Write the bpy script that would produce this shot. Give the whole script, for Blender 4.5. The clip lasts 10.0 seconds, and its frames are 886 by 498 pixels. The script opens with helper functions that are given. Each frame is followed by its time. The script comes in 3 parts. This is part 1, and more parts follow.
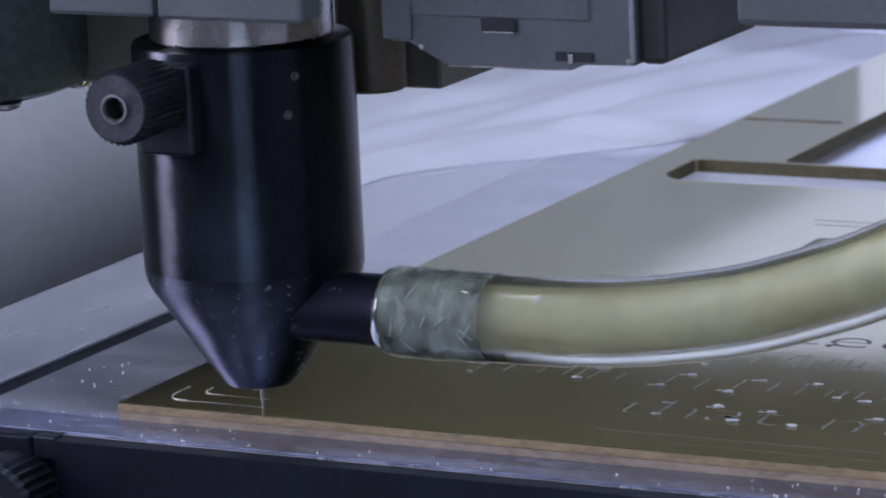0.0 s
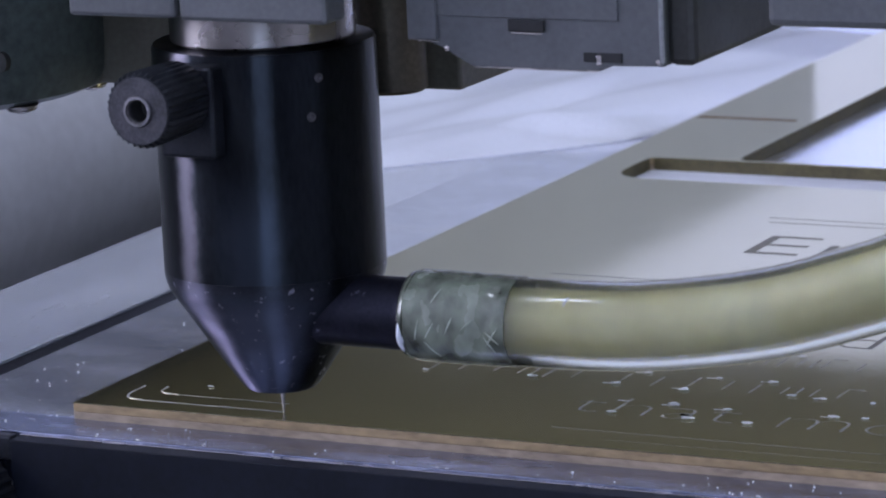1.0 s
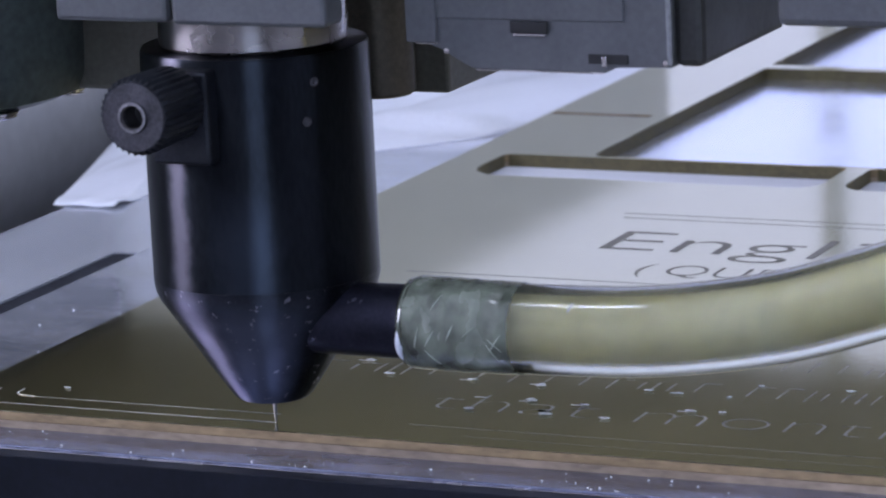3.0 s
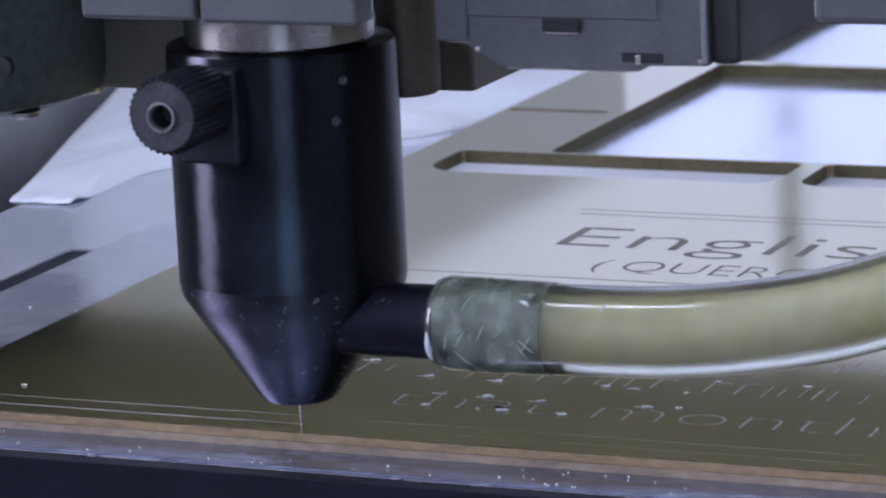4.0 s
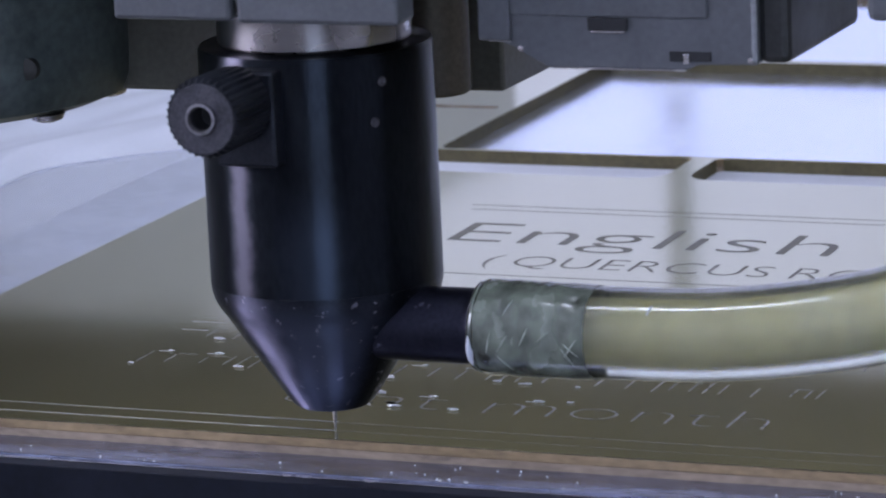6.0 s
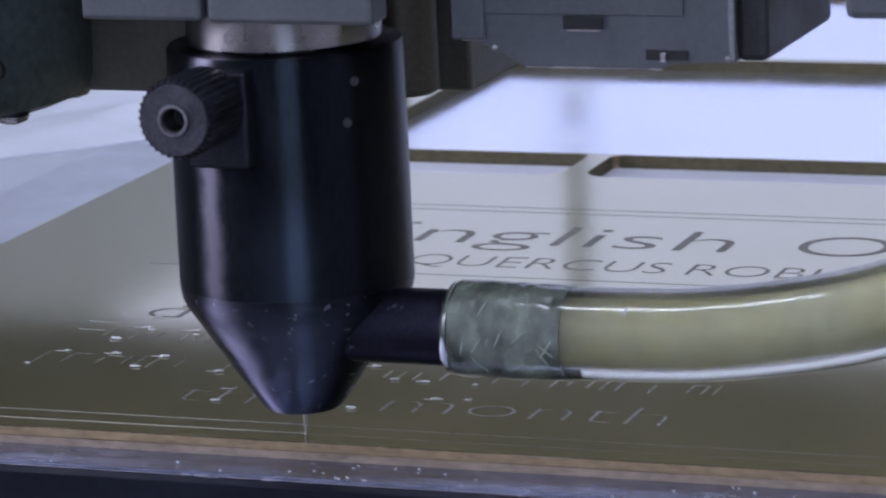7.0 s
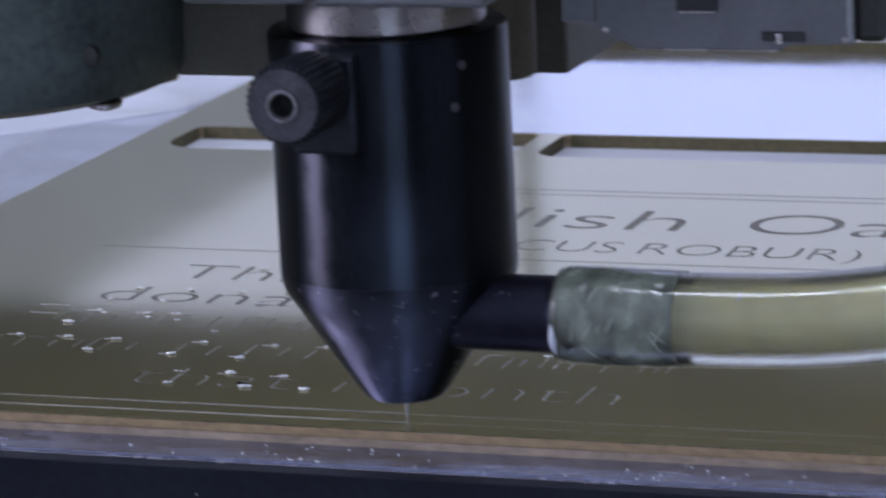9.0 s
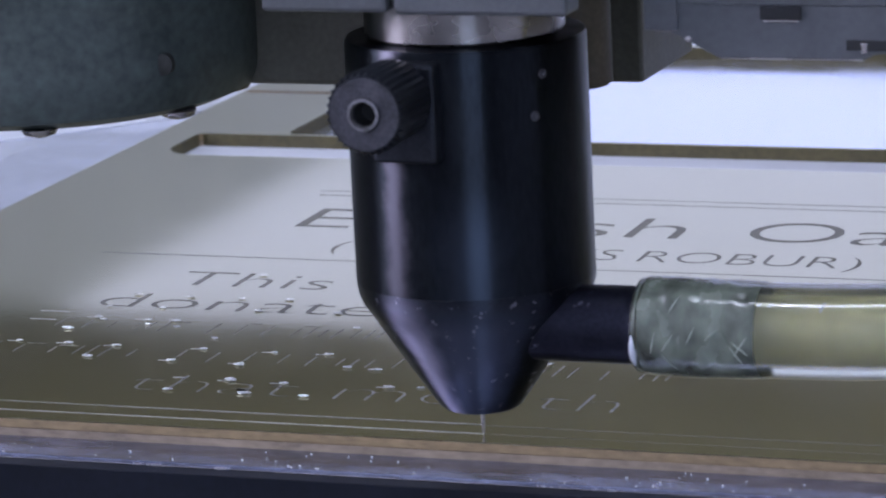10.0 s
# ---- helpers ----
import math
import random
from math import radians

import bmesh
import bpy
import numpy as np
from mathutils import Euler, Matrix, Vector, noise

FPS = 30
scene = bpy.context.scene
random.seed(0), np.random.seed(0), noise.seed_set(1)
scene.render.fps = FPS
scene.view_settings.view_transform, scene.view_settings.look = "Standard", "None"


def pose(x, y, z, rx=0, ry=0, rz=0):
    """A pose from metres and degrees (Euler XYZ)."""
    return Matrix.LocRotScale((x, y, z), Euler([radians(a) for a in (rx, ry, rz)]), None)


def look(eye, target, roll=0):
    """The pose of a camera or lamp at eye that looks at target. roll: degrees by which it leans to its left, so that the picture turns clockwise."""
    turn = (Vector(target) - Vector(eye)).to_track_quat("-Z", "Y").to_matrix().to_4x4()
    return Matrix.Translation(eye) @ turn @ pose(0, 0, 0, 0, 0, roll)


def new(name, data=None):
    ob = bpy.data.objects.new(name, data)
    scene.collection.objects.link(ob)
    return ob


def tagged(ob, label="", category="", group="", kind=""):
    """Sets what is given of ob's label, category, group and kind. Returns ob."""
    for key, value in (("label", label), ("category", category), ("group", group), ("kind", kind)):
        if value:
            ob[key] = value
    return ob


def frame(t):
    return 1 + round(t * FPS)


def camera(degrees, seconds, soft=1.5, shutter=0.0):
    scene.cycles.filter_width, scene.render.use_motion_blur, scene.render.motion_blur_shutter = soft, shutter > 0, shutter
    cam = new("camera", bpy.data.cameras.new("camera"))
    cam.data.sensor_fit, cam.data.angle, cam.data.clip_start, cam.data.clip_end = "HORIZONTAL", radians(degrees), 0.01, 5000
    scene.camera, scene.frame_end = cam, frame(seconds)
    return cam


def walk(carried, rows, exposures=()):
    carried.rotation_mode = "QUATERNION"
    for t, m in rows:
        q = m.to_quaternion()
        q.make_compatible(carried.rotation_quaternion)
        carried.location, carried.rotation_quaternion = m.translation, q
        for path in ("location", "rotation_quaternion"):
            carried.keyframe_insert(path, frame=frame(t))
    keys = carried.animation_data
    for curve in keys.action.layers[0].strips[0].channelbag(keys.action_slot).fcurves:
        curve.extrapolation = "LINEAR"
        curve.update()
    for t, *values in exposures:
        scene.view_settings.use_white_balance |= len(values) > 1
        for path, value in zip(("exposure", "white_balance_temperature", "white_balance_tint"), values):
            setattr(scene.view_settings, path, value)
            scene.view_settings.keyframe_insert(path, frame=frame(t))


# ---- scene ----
cam = camera(13.127, 10.0, soft=2.0, shutter=0.5)
cam.data.dof.use_dof, cam.data.dof.focus_distance, cam.data.dof.aperture_fstop = True, 0.445, 100
EYE = Vector((0.23588, -0.36389, 0.10964))


def aim(turn, tilt, roll):
    """The camera at its stand, turned to the left, tilted up and rolled by degrees."""
    return Matrix.Translation(EYE) @ pose(0, 0, 0, 90 + tilt, 0, turn) @ pose(0, 0, 0, 0, 0, roll)


PATH = [
    (0.0, aim(27.875, -12.185, -2.649)),
    (0.5, aim(27.695, -12.226, -2.615)),
    (1.0, aim(27.197, -12.238, -2.628)),
    (1.5, aim(26.796, -12.277, -2.605)),
    (2.0, aim(26.456, -12.317, -2.635)),
    (2.5, aim(25.730, -12.343, -3.041)),
    (2.7, aim(25.450, -12.348, -2.900)),
    (3.8, aim(24.269, -12.451, -2.700)),
    (4.0, aim(24.354, -12.456, -2.688)),
    (4.5, aim(24.301, -12.470, -2.557)),
    (5.0, aim(23.599, -12.527, -2.593)),
    (5.2, aim(23.259, -12.537, -2.600)),
    (6.3, aim(22.446, -12.607, -2.740)),
    (6.5, aim(22.156, -12.617, -2.769)),
    (7.0, aim(21.126, -12.698, -2.656)),
    (7.5, aim(20.113, -12.777, -2.642)),
    (8.0, aim(19.698, -12.804, -2.612)),
    (8.5, aim(19.691, -12.805, -2.679)),
    (8.7, aim(19.691, -12.845, -2.680)),
    (8.8, aim(19.726, -13.060, -2.720)),
    (8.9, aim(19.991, -13.150, -2.800)),
    (9.0, aim(20.407, -13.022, -2.877)),
    (9.1, aim(20.500, -12.955, -2.870)),
    (9.3, aim(20.500, -12.920, -2.870)),
    (9.5, aim(20.471, -12.901, -2.869)),
    (10.0, aim(20.401, -12.914, -2.761)),
]
EXPOSURES = [(0, -0.72), (1, -0.62), (2.5, -0.56), (4.5, -0.62), (6.5, -0.72), (7.5, -0.95), (8.0, -1.11), (8.6, -1.09), (9.0, -0.89), (9.5, -0.67), (10, -0.64)]
walk(cam, PATH, EXPOSURES)

MM = 0.001

# ---- world, large lights ----
world = bpy.data.worlds.new("workshop_air")
scene.world = world
world.use_nodes = True
world.node_tree.nodes["Background"].inputs[0].default_value = (0.55, 0.64, 1.0, 1)
world.node_tree.nodes["Background"].inputs[1].default_value = 0.06


def ceiling_lamp(x, y, power, length, width, label):
    data = bpy.data.lights.new("ceiling_light", "AREA")
    data.shape, data.size, data.size_y, data.energy, data.color = "RECTANGLE", length, width, power, (0.72, 0.79, 0.99)
    lamp = new("ceiling_light", data)
    lamp.matrix_world = look((x, y, 1.52), (x, y, 0))
    return tagged(lamp, label, "lamp", "ceiling lights")


# fill lamp added to light the case side and film; no fixture known there
ceiling_lamp(0.75, 0.35, 10, 1.2, 0.14, "assumed unseen long white fluorescent tube light under the workshop ceiling")
ceiling_lamp(-0.12, -0.31, 15.5, 1.28, 0.1, "assumed unseen long white fluorescent tube light under the workshop ceiling")


# ---- materials ----
def mat(name, col, rough, metal=0.0, var=0.15, scale=120, fine=1500, bump=0.15, rvar=0.08, trans=0.0, ior=1.5, coat=0.0, turned=0.0, stretch=(1, 1, 1), depth=0.0001, emit=0.0):
    m = bpy.data.materials.new(name)
    m.use_nodes = True
    nt = m.node_tree
    b = nt.nodes["Principled BSDF"]
    tc = nt.nodes.new("ShaderNodeTexCoord")
    mp = nt.nodes.new("ShaderNodeMapping")
    mp.inputs["Scale"].default_value = stretch
    nt.links.new(tc.outputs["Object"], mp.inputs[0])
    big, small = nt.nodes.new("ShaderNodeTexNoise"), nt.nodes.new("ShaderNodeTexNoise")
    big.inputs["Scale"].default_value, big.inputs["Detail"].default_value = scale, 4
    small.inputs["Scale"].default_value, small.inputs["Detail"].default_value = fine, 3
    for n in (big, small):
        nt.links.new(mp.outputs[0], n.inputs["Vector"])
    add = nt.nodes.new("ShaderNodeMath")
    add.operation = "ADD"
    nt.links.new(big.outputs[0], add.inputs[0])
    nt.links.new(small.outputs[0], add.inputs[1])
    ramp = nt.nodes.new("ShaderNodeMapRange")
    ramp.inputs[1].default_value, ramp.inputs[2].default_value = 0.7, 1.3
    ramp.inputs[3].default_value, ramp.inputs[4].default_value = 1 - var, 1 + var
    nt.links.new(add.outputs[0], ramp.inputs[0])
    mul = nt.nodes.new("ShaderNodeVectorMath")
    mul.operation = "SCALE"
    mul.inputs[0].default_value = col
    nt.links.new(ramp.outputs[0], mul.inputs["Scale"])
    nt.links.new(mul.outputs[0], b.inputs["Base Color"])
    rr = nt.nodes.new("ShaderNodeMapRange")
    rr.inputs[1].default_value, rr.inputs[2].default_value = 0.3, 0.7
    rr.inputs[3].default_value, rr.inputs[4].default_value = max(0.01, rough - rvar), rough + rvar
    nt.links.new(big.outputs[0], rr.inputs[0])
    nt.links.new(rr.outputs[0], b.inputs["Roughness"])
    b.inputs["Metallic"].default_value, b.inputs["IOR"].default_value = metal, ior
    b.inputs["Transmission Weight"].default_value, b.inputs["Coat Weight"].default_value = trans, coat
    if turned:
        tn = nt.nodes.new("ShaderNodeTangent")
        tn.direction_type, tn.axis = "RADIAL", "Z"
        b.inputs["Anisotropic"].default_value, b.inputs["Anisotropic Rotation"].default_value = turned, 0.25
        nt.links.new(tn.outputs[0], b.inputs["Tangent"])
    if bump:
        bp = nt.nodes.new("ShaderNodeBump")
        bp.inputs["Strength"].default_value, bp.inputs["Distance"].default_value = bump, depth
        nt.links.new(small.outputs[0], bp.inputs["Height"])
        nt.links.new(bp.outputs[0], b.inputs["Normal"])
    if emit:
        b.inputs["Emission Color"].default_value, b.inputs["Emission Strength"].default_value = (*col, 1), emit
    return m


GOLD = mat("satin_gold_film", (0.465, 0.425, 0.242), 0.075, 1.0, var=0.03, scale=60, fine=700, bump=0.02, rvar=0.015)
PLY = mat("tan_core", (0.31, 0.215, 0.11), 0.6, var=0.35, scale=420, fine=1500, stretch=(0.35, 1, 1), bump=0.5)
PLY_LOW = mat("pale_core", (0.31, 0.235, 0.165), 0.6, var=0.35, scale=420, fine=1500, stretch=(0.35, 1, 1), bump=0.5)
SHADED_CORE = mat("shaded_core_edge", (0.10, 0.083, 0.036), 0.6, var=0.3, scale=150, fine=1200)
GLUE = mat("dark_glue_line", (0.21, 0.145, 0.08), 0.7, var=0.5, scale=200, stretch=(0.2, 1, 1))
# engraving, darker copy for the part of the sheet that mirrors the bright window
GROOVE = mat("engraving_dark", (0.20, 0.19, 0.165), 0.6, 0.0, var=0.3, scale=400, fine=3000, bump=0.4)
CUT_AND_GLINT = mat("fresh_cut_and_glint", (0.72, 0.70, 0.62), 0.35, 0.6, var=0.2, scale=500)
GLINT_DUST = mat("chip", (1.0, 1.0, 0.98), 0.25, 0.15, bump=0, var=0.1, scale=900)
# same engraving, brighter copy for the part that mirrors the dark beam
STROKE = mat("engraving_bright", (0.29, 0.27, 0.195), 0.32, 0.85, var=0.3, scale=500, fine=3000, bump=0.4)
STEEL_BED = mat("milled_bed", (0.85, 0.88, 0.98), 0.16, 0.88, var=0.08, scale=50, fine=900, bump=0.08, stretch=(1, 0.25, 1))
STEEL_PALE = mat("pale_bed_plate", (0.86, 0.885, 0.97), 0.2, 0.66, var=0.08, scale=50, fine=900, bump=0.08, stretch=(1, 0.25, 1))
STEEL_DULL = mat("scratched_bed_plate", (0.80, 0.825, 0.92), 0.14, 0.76, var=0.2, scale=90, fine=1100, bump=0.25, stretch=(0.35, 1, 1))
STRIP = mat("brushed_strip", (0.31, 0.34, 0.47), 0.22, 0.9, var=0.4, scale=90, fine=1100, bump=0.2, stretch=(0.3, 1, 1))
BLACK_PANEL = mat("black_panel", (0.006, 0.008, 0.015), 0.5, ior=1.3, var=0.3, scale=90, fine=900)
SLOT = mat("dark_slot_floor", (0.03, 0.032, 0.04), 0.9, ior=1.15, var=0.3, scale=120)
# near-black colour that paints the shade of recesses
PIT_SHADE = mat("recess_shade", (0.02, 0.02, 0.022), 0.7)
ANODISED = mat("black_anodised", (0.018, 0.021, 0.026), 0.36, 0.97, turned=0.98, var=0.25, scale=160, fine=2200, bump=0.12, stretch=(1, 1, 0.3))
BLACK_TUBE = mat("black_suction_stub", (0.019, 0.020, 0.034), 0.42, 0.75, var=0.3, scale=300, fine=2200, bump=0.3)
WORN = mat("worn_black_edge", (0.024, 0.028, 0.035), 0.38, 0.97, turned=0.98, var=0.3, scale=420, fine=2600, bump=0.3)


def scuffed(m, scale, start, mark_col, stretch=(1, 1, 1), soft=0.06):
    """Small scratches through the black finish down to paler metal."""
    nt = m.node_tree
    b = nt.nodes["Principled BSDF"]
    old = b.inputs["Base Color"].links[0].from_socket
    n = nt.nodes.new("ShaderNodeTexNoise")
    n.inputs["Scale"].default_value, n.inputs["Detail"].default_value = scale, 5
    mp = nt.nodes.new("ShaderNodeMapping")
    mp.inputs["Scale"].default_value = stretch
    tc = nt.nodes.new("ShaderNodeTexCoord")
    nt.links.new(tc.outputs["Object"], mp.inputs[0])
    nt.links.new(mp.outputs[0], n.inputs["Vector"])
    r = nt.nodes.new("ShaderNodeMapRange")
    r.inputs[1].default_value, r.inputs[2].default_value = start, start + soft
    nt.links.new(n.outputs[0], r.inputs[0])
    mix = nt.nodes.new("ShaderNodeMix")
    mix.data_type = "RGBA"
    nt.links.new(r.outputs[0], mix.inputs[0])
    nt.links.new(old, mix.inputs[6])
    mix.inputs[7].default_value = (*mark_col, 1)
    nt.links.new(mix.outputs[2], b.inputs["Base Color"])




def sheen_stripe(m, mid, half, mark_col, top=1.0):
    """A stripe down the turned surface, round the angle mid and up to the height top, painted paler to imitate a
    reflection.
    """
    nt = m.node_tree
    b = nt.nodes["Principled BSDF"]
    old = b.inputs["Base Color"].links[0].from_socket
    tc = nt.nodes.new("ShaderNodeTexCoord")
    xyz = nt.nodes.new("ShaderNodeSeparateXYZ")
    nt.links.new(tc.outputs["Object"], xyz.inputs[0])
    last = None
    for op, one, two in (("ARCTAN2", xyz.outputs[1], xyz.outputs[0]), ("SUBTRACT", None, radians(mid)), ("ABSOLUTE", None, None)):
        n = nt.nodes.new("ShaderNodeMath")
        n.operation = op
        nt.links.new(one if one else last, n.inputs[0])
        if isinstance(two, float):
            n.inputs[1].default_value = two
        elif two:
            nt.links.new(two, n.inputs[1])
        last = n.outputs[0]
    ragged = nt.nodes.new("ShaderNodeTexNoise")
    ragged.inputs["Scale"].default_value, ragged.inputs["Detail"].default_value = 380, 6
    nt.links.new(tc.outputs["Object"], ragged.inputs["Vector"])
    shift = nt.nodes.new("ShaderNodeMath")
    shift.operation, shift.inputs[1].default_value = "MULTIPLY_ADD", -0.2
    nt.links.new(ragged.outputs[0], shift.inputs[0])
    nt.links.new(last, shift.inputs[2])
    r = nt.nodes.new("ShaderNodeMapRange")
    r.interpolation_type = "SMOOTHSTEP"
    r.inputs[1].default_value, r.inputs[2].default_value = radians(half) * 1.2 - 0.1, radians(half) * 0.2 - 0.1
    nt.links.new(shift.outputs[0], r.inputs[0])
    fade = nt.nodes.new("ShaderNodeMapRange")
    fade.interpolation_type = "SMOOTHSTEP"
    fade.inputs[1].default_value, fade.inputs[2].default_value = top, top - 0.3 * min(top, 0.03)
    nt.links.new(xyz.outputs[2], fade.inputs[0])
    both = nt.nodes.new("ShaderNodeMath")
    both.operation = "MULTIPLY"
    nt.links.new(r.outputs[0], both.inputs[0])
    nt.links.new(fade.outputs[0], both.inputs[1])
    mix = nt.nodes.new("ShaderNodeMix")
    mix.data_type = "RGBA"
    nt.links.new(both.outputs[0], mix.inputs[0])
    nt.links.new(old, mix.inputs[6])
    mix.inputs[7].default_value = (*mark_col, 1)
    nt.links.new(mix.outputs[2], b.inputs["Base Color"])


# reflections painted on cone and nose: a middle band and a left streak each
sheen_stripe(WORN, -74, 40, (0.105, 0.118, 0.17), 0.0185)
sheen_stripe(WORN, -110, 16, (0.32, 0.31, 0.42), 0.019)
sheen_stripe(ANODISED, -72, 20, (0.044, 0.054, 0.074), 0.031)
sheen_stripe(ANODISED, -110, 8, (0.07, 0.067, 0.082))
scuffed(WORN, 1000, 0.635, (0.26, 0.255, 0.32))
scuffed(BLACK_TUBE, 480, 0.655, (0.20, 0.20, 0.27))
BLACK_PART = mat("blackened_steel", (0.026, 0.029, 0.038), 0.42, 0.7, var=0.35, scale=300, fine=2500, bump=0.3)
KNOB_FACE = mat("worn_knob_face", (0.09, 0.088, 0.102), 0.42, 0.7, var=0.35, scale=500, fine=3000, bump=0.3)
WORN_RING = mat("rubbed_steel", (0.30, 0.29, 0.31), 0.35, 0.9, var=0.4, scale=600, fine=2500, bump=0.3)
COLLAR = mat("turned_collar_steel", (0.35, 0.325, 0.315), 0.28, 1.0, turned=0.85, var=0.06, scale=200, fine=900, bump=0.02)
BRIGHT = mat("bright_steel", (0.60, 0.56, 0.55), 0.24, 1.0, var=0.08, scale=200, fine=3000, stretch=(1, 1, 5))
HOUSING = mat("grey_housing", (0.128, 0.133, 0.142), 0.42, 0.25, var=0.12, scale=140, fine=1500)
TRIM = mat("pale_housing_corner", (0.26, 0.27, 0.28), 0.4, 0.3, var=0.25, scale=200)
HOUSING_DARK = mat("dark_housing", (0.045, 0.045, 0.043), 0.5, 0.2, var=0.25, scale=160)
OLIVE = mat("olive_bracket", (0.115, 0.11, 0.088), 0.5, 0.3, var=0.2, scale=160)
DRUM = mat("dark_green_motor_paint", (0.085, 0.104, 0.098), 0.4, 0.1, var=0.35, scale=110, fine=900, bump=0.4)
BRONZE = mat("brown_bronze", (0.10, 0.085, 0.065), 0.4, 0.7, var=0.25, scale=150)
HOSE = mat("yellowed_pvc", (0.95, 0.96, 0.80), 0.2, var=0.04, scale=90, fine=900, bump=0.03, trans=0.95, ior=1.40, coat=1.0, rvar=0.03)
HOSE.node_tree.nodes["Principled BSDF"].inputs["Coat Roughness"].default_value = 0.04
LINING = mat("cloudy_bore", (0.92, 0.85, 0.40), 0.5, var=0.16, scale=28, fine=220)
LINING.node_tree.nodes["Principled BSDF"].inputs["Subsurface Weight"].default_value = 0.7
LINING.node_tree.nodes["Principled BSDF"].inputs["Subsurface Radius"].default_value = (1.0, 1.0, 0.7)
LINING.node_tree.nodes["Principled BSDF"].inputs["Subsurface Scale"].default_value = 0.004
scuffed(LINING, 45, 0.42, (0.74, 0.57, 0.20), soft=0.4)
TAPE = mat("sealing_tape", (0.175, 0.20, 0.155), 0.24, var=0.75, scale=170, fine=420, stretch=(1, 1, 0.6), bump=0.6, trans=0.2, depth=0.0008, coat=0.8)
TAPE_FOLD = mat("pale_tape_fold", (0.42, 0.46, 0.38), 0.3, var=0.2, scale=300, coat=0.5)
FILM = mat("white_plastic_film", (0.80, 0.82, 0.90), 0.42, var=0.04, scale=60, coat=0.6)
FILM.node_tree.nodes["Principled BSDF"].inputs["Coat Roughness"].default_value = 0.22
GREY_WALL = mat("grey_machine_case", (0.87, 0.88, 0.88), 0.45, var=0.08, scale=25, fine=500)
DARK_CASE = mat("dark_case_panel", (0.15, 0.15, 0.16), 0.5, var=0.15, scale=30, fine=400)
ROLL = mat("grey_roll", (0.47, 0.47, 0.49), 0.6, var=0.08, scale=40, fine=400)
BEAM = mat("dark_gantry_paint", (0.47, 0.42, 0.27), 0.5, var=0.15, scale=30)
PLASTER = mat("workshop_plaster", (0.55, 0.56, 0.58), 0.8, var=0.1, scale=4, fine=60, depth=0.002)
CONCRETE = mat("workshop_concrete", (0.22, 0.22, 0.21), 0.8, var=0.25, scale=3, fine=50, depth=0.002)
FRAME_PAINT = mat("window_frame_paint", (0.62, 0.64, 0.60), 0.5, scale=20, fine=200)
WEST_PANE = mat("west_glow_pane", (0.75, 0.76, 1.0), 0.5, var=0.05, scale=2, fine=8, bump=0, emit=19)
SIDE_PANE = mat("south_glow_pane", (0.58, 0.71, 1.0), 0.5, var=0.05, scale=2, fine=8, bump=0, emit=6.5)
PANE = mat("daylit_pane", (0.685, 0.74, 0.99), 0.5, var=0.05, scale=2, fine=8, bump=0, emit=0.93)


# ---- mesh helpers (millimetres) ----
def part(name, bm, material, parent=None, label="", smooth=False):
    me = bpy.data.meshes.new(name)
    bmesh.ops.recalc_face_normals(bm, faces=bm.faces)
    bmesh.ops.scale(bm, vec=(MM, MM, MM), verts=bm.verts)
    bm.to_mesh(me)
    bm.free()
    me.materials.append(material)
    if smooth:
        me.polygons.foreach_set("use_smooth", [True] * len(me.polygons))
        me.set_sharp_from_angle(angle=radians(38))
    ob = new(name, me)
    if parent:
        ob.parent = parent
    if label:
        tagged(ob, label)
    return ob


def box(x0, x1, y0, y1, z0, z1, bevel=0.0, bm=None, seg=2):
    b = bmesh.new()
    bmesh.ops.create_cube(b, size=1)
    for v in b.verts:
        v.co = Vector((x0 + (v.co.x + 0.5) * (x1 - x0), y0 + (v.co.y + 0.5) * (y1 - y0), z0 + (v.co.z + 0.5) * (z1 - z0)))
    if bevel:
        bmesh.ops.bevel(b, geom=b.edges[:], offset=bevel, segments=seg, profile=0.5, affect="EDGES")
    return join(bm, b) if bm else b


def join(bm, other):
    me = bpy.data.meshes.new("joined")
    other.to_mesh(me)
    other.free()
    bm.from_mesh(me)
    bpy.data.meshes.remove(me)
    return bm


def lathe(profile, n=64, at=(0, 0, 0), axis="z", ripple=None, closed=True):
    """A turned body: profile of (radius, height) from the bottom up."""
    bm = bmesh.new()
    rings = []
    for r, h in profile:
        ring = []
        for i in range(n):
            a = 2 * math.pi * i / n
            k = r * (ripple(a, h) if ripple else 1)
            p = Vector((k * math.cos(a), k * math.sin(a), h))
            if axis == "-y":
                p = Vector((p.x, -p.z, p.y))
            elif axis == "x":
                p = Vector((p.z, p.x, p.y))
            ring.append(bm.verts.new(p + Vector(at)))
        rings.append(ring)
    for a, b in zip(rings, rings[1:]):
        for i in range(n):
            bm.faces.new((a[i], a[(i + 1) % n], b[(i + 1) % n], b[i]))
    if closed:
        bm.faces.new(rings[0][::-1])
        bm.faces.new(rings[-1])
    return bm


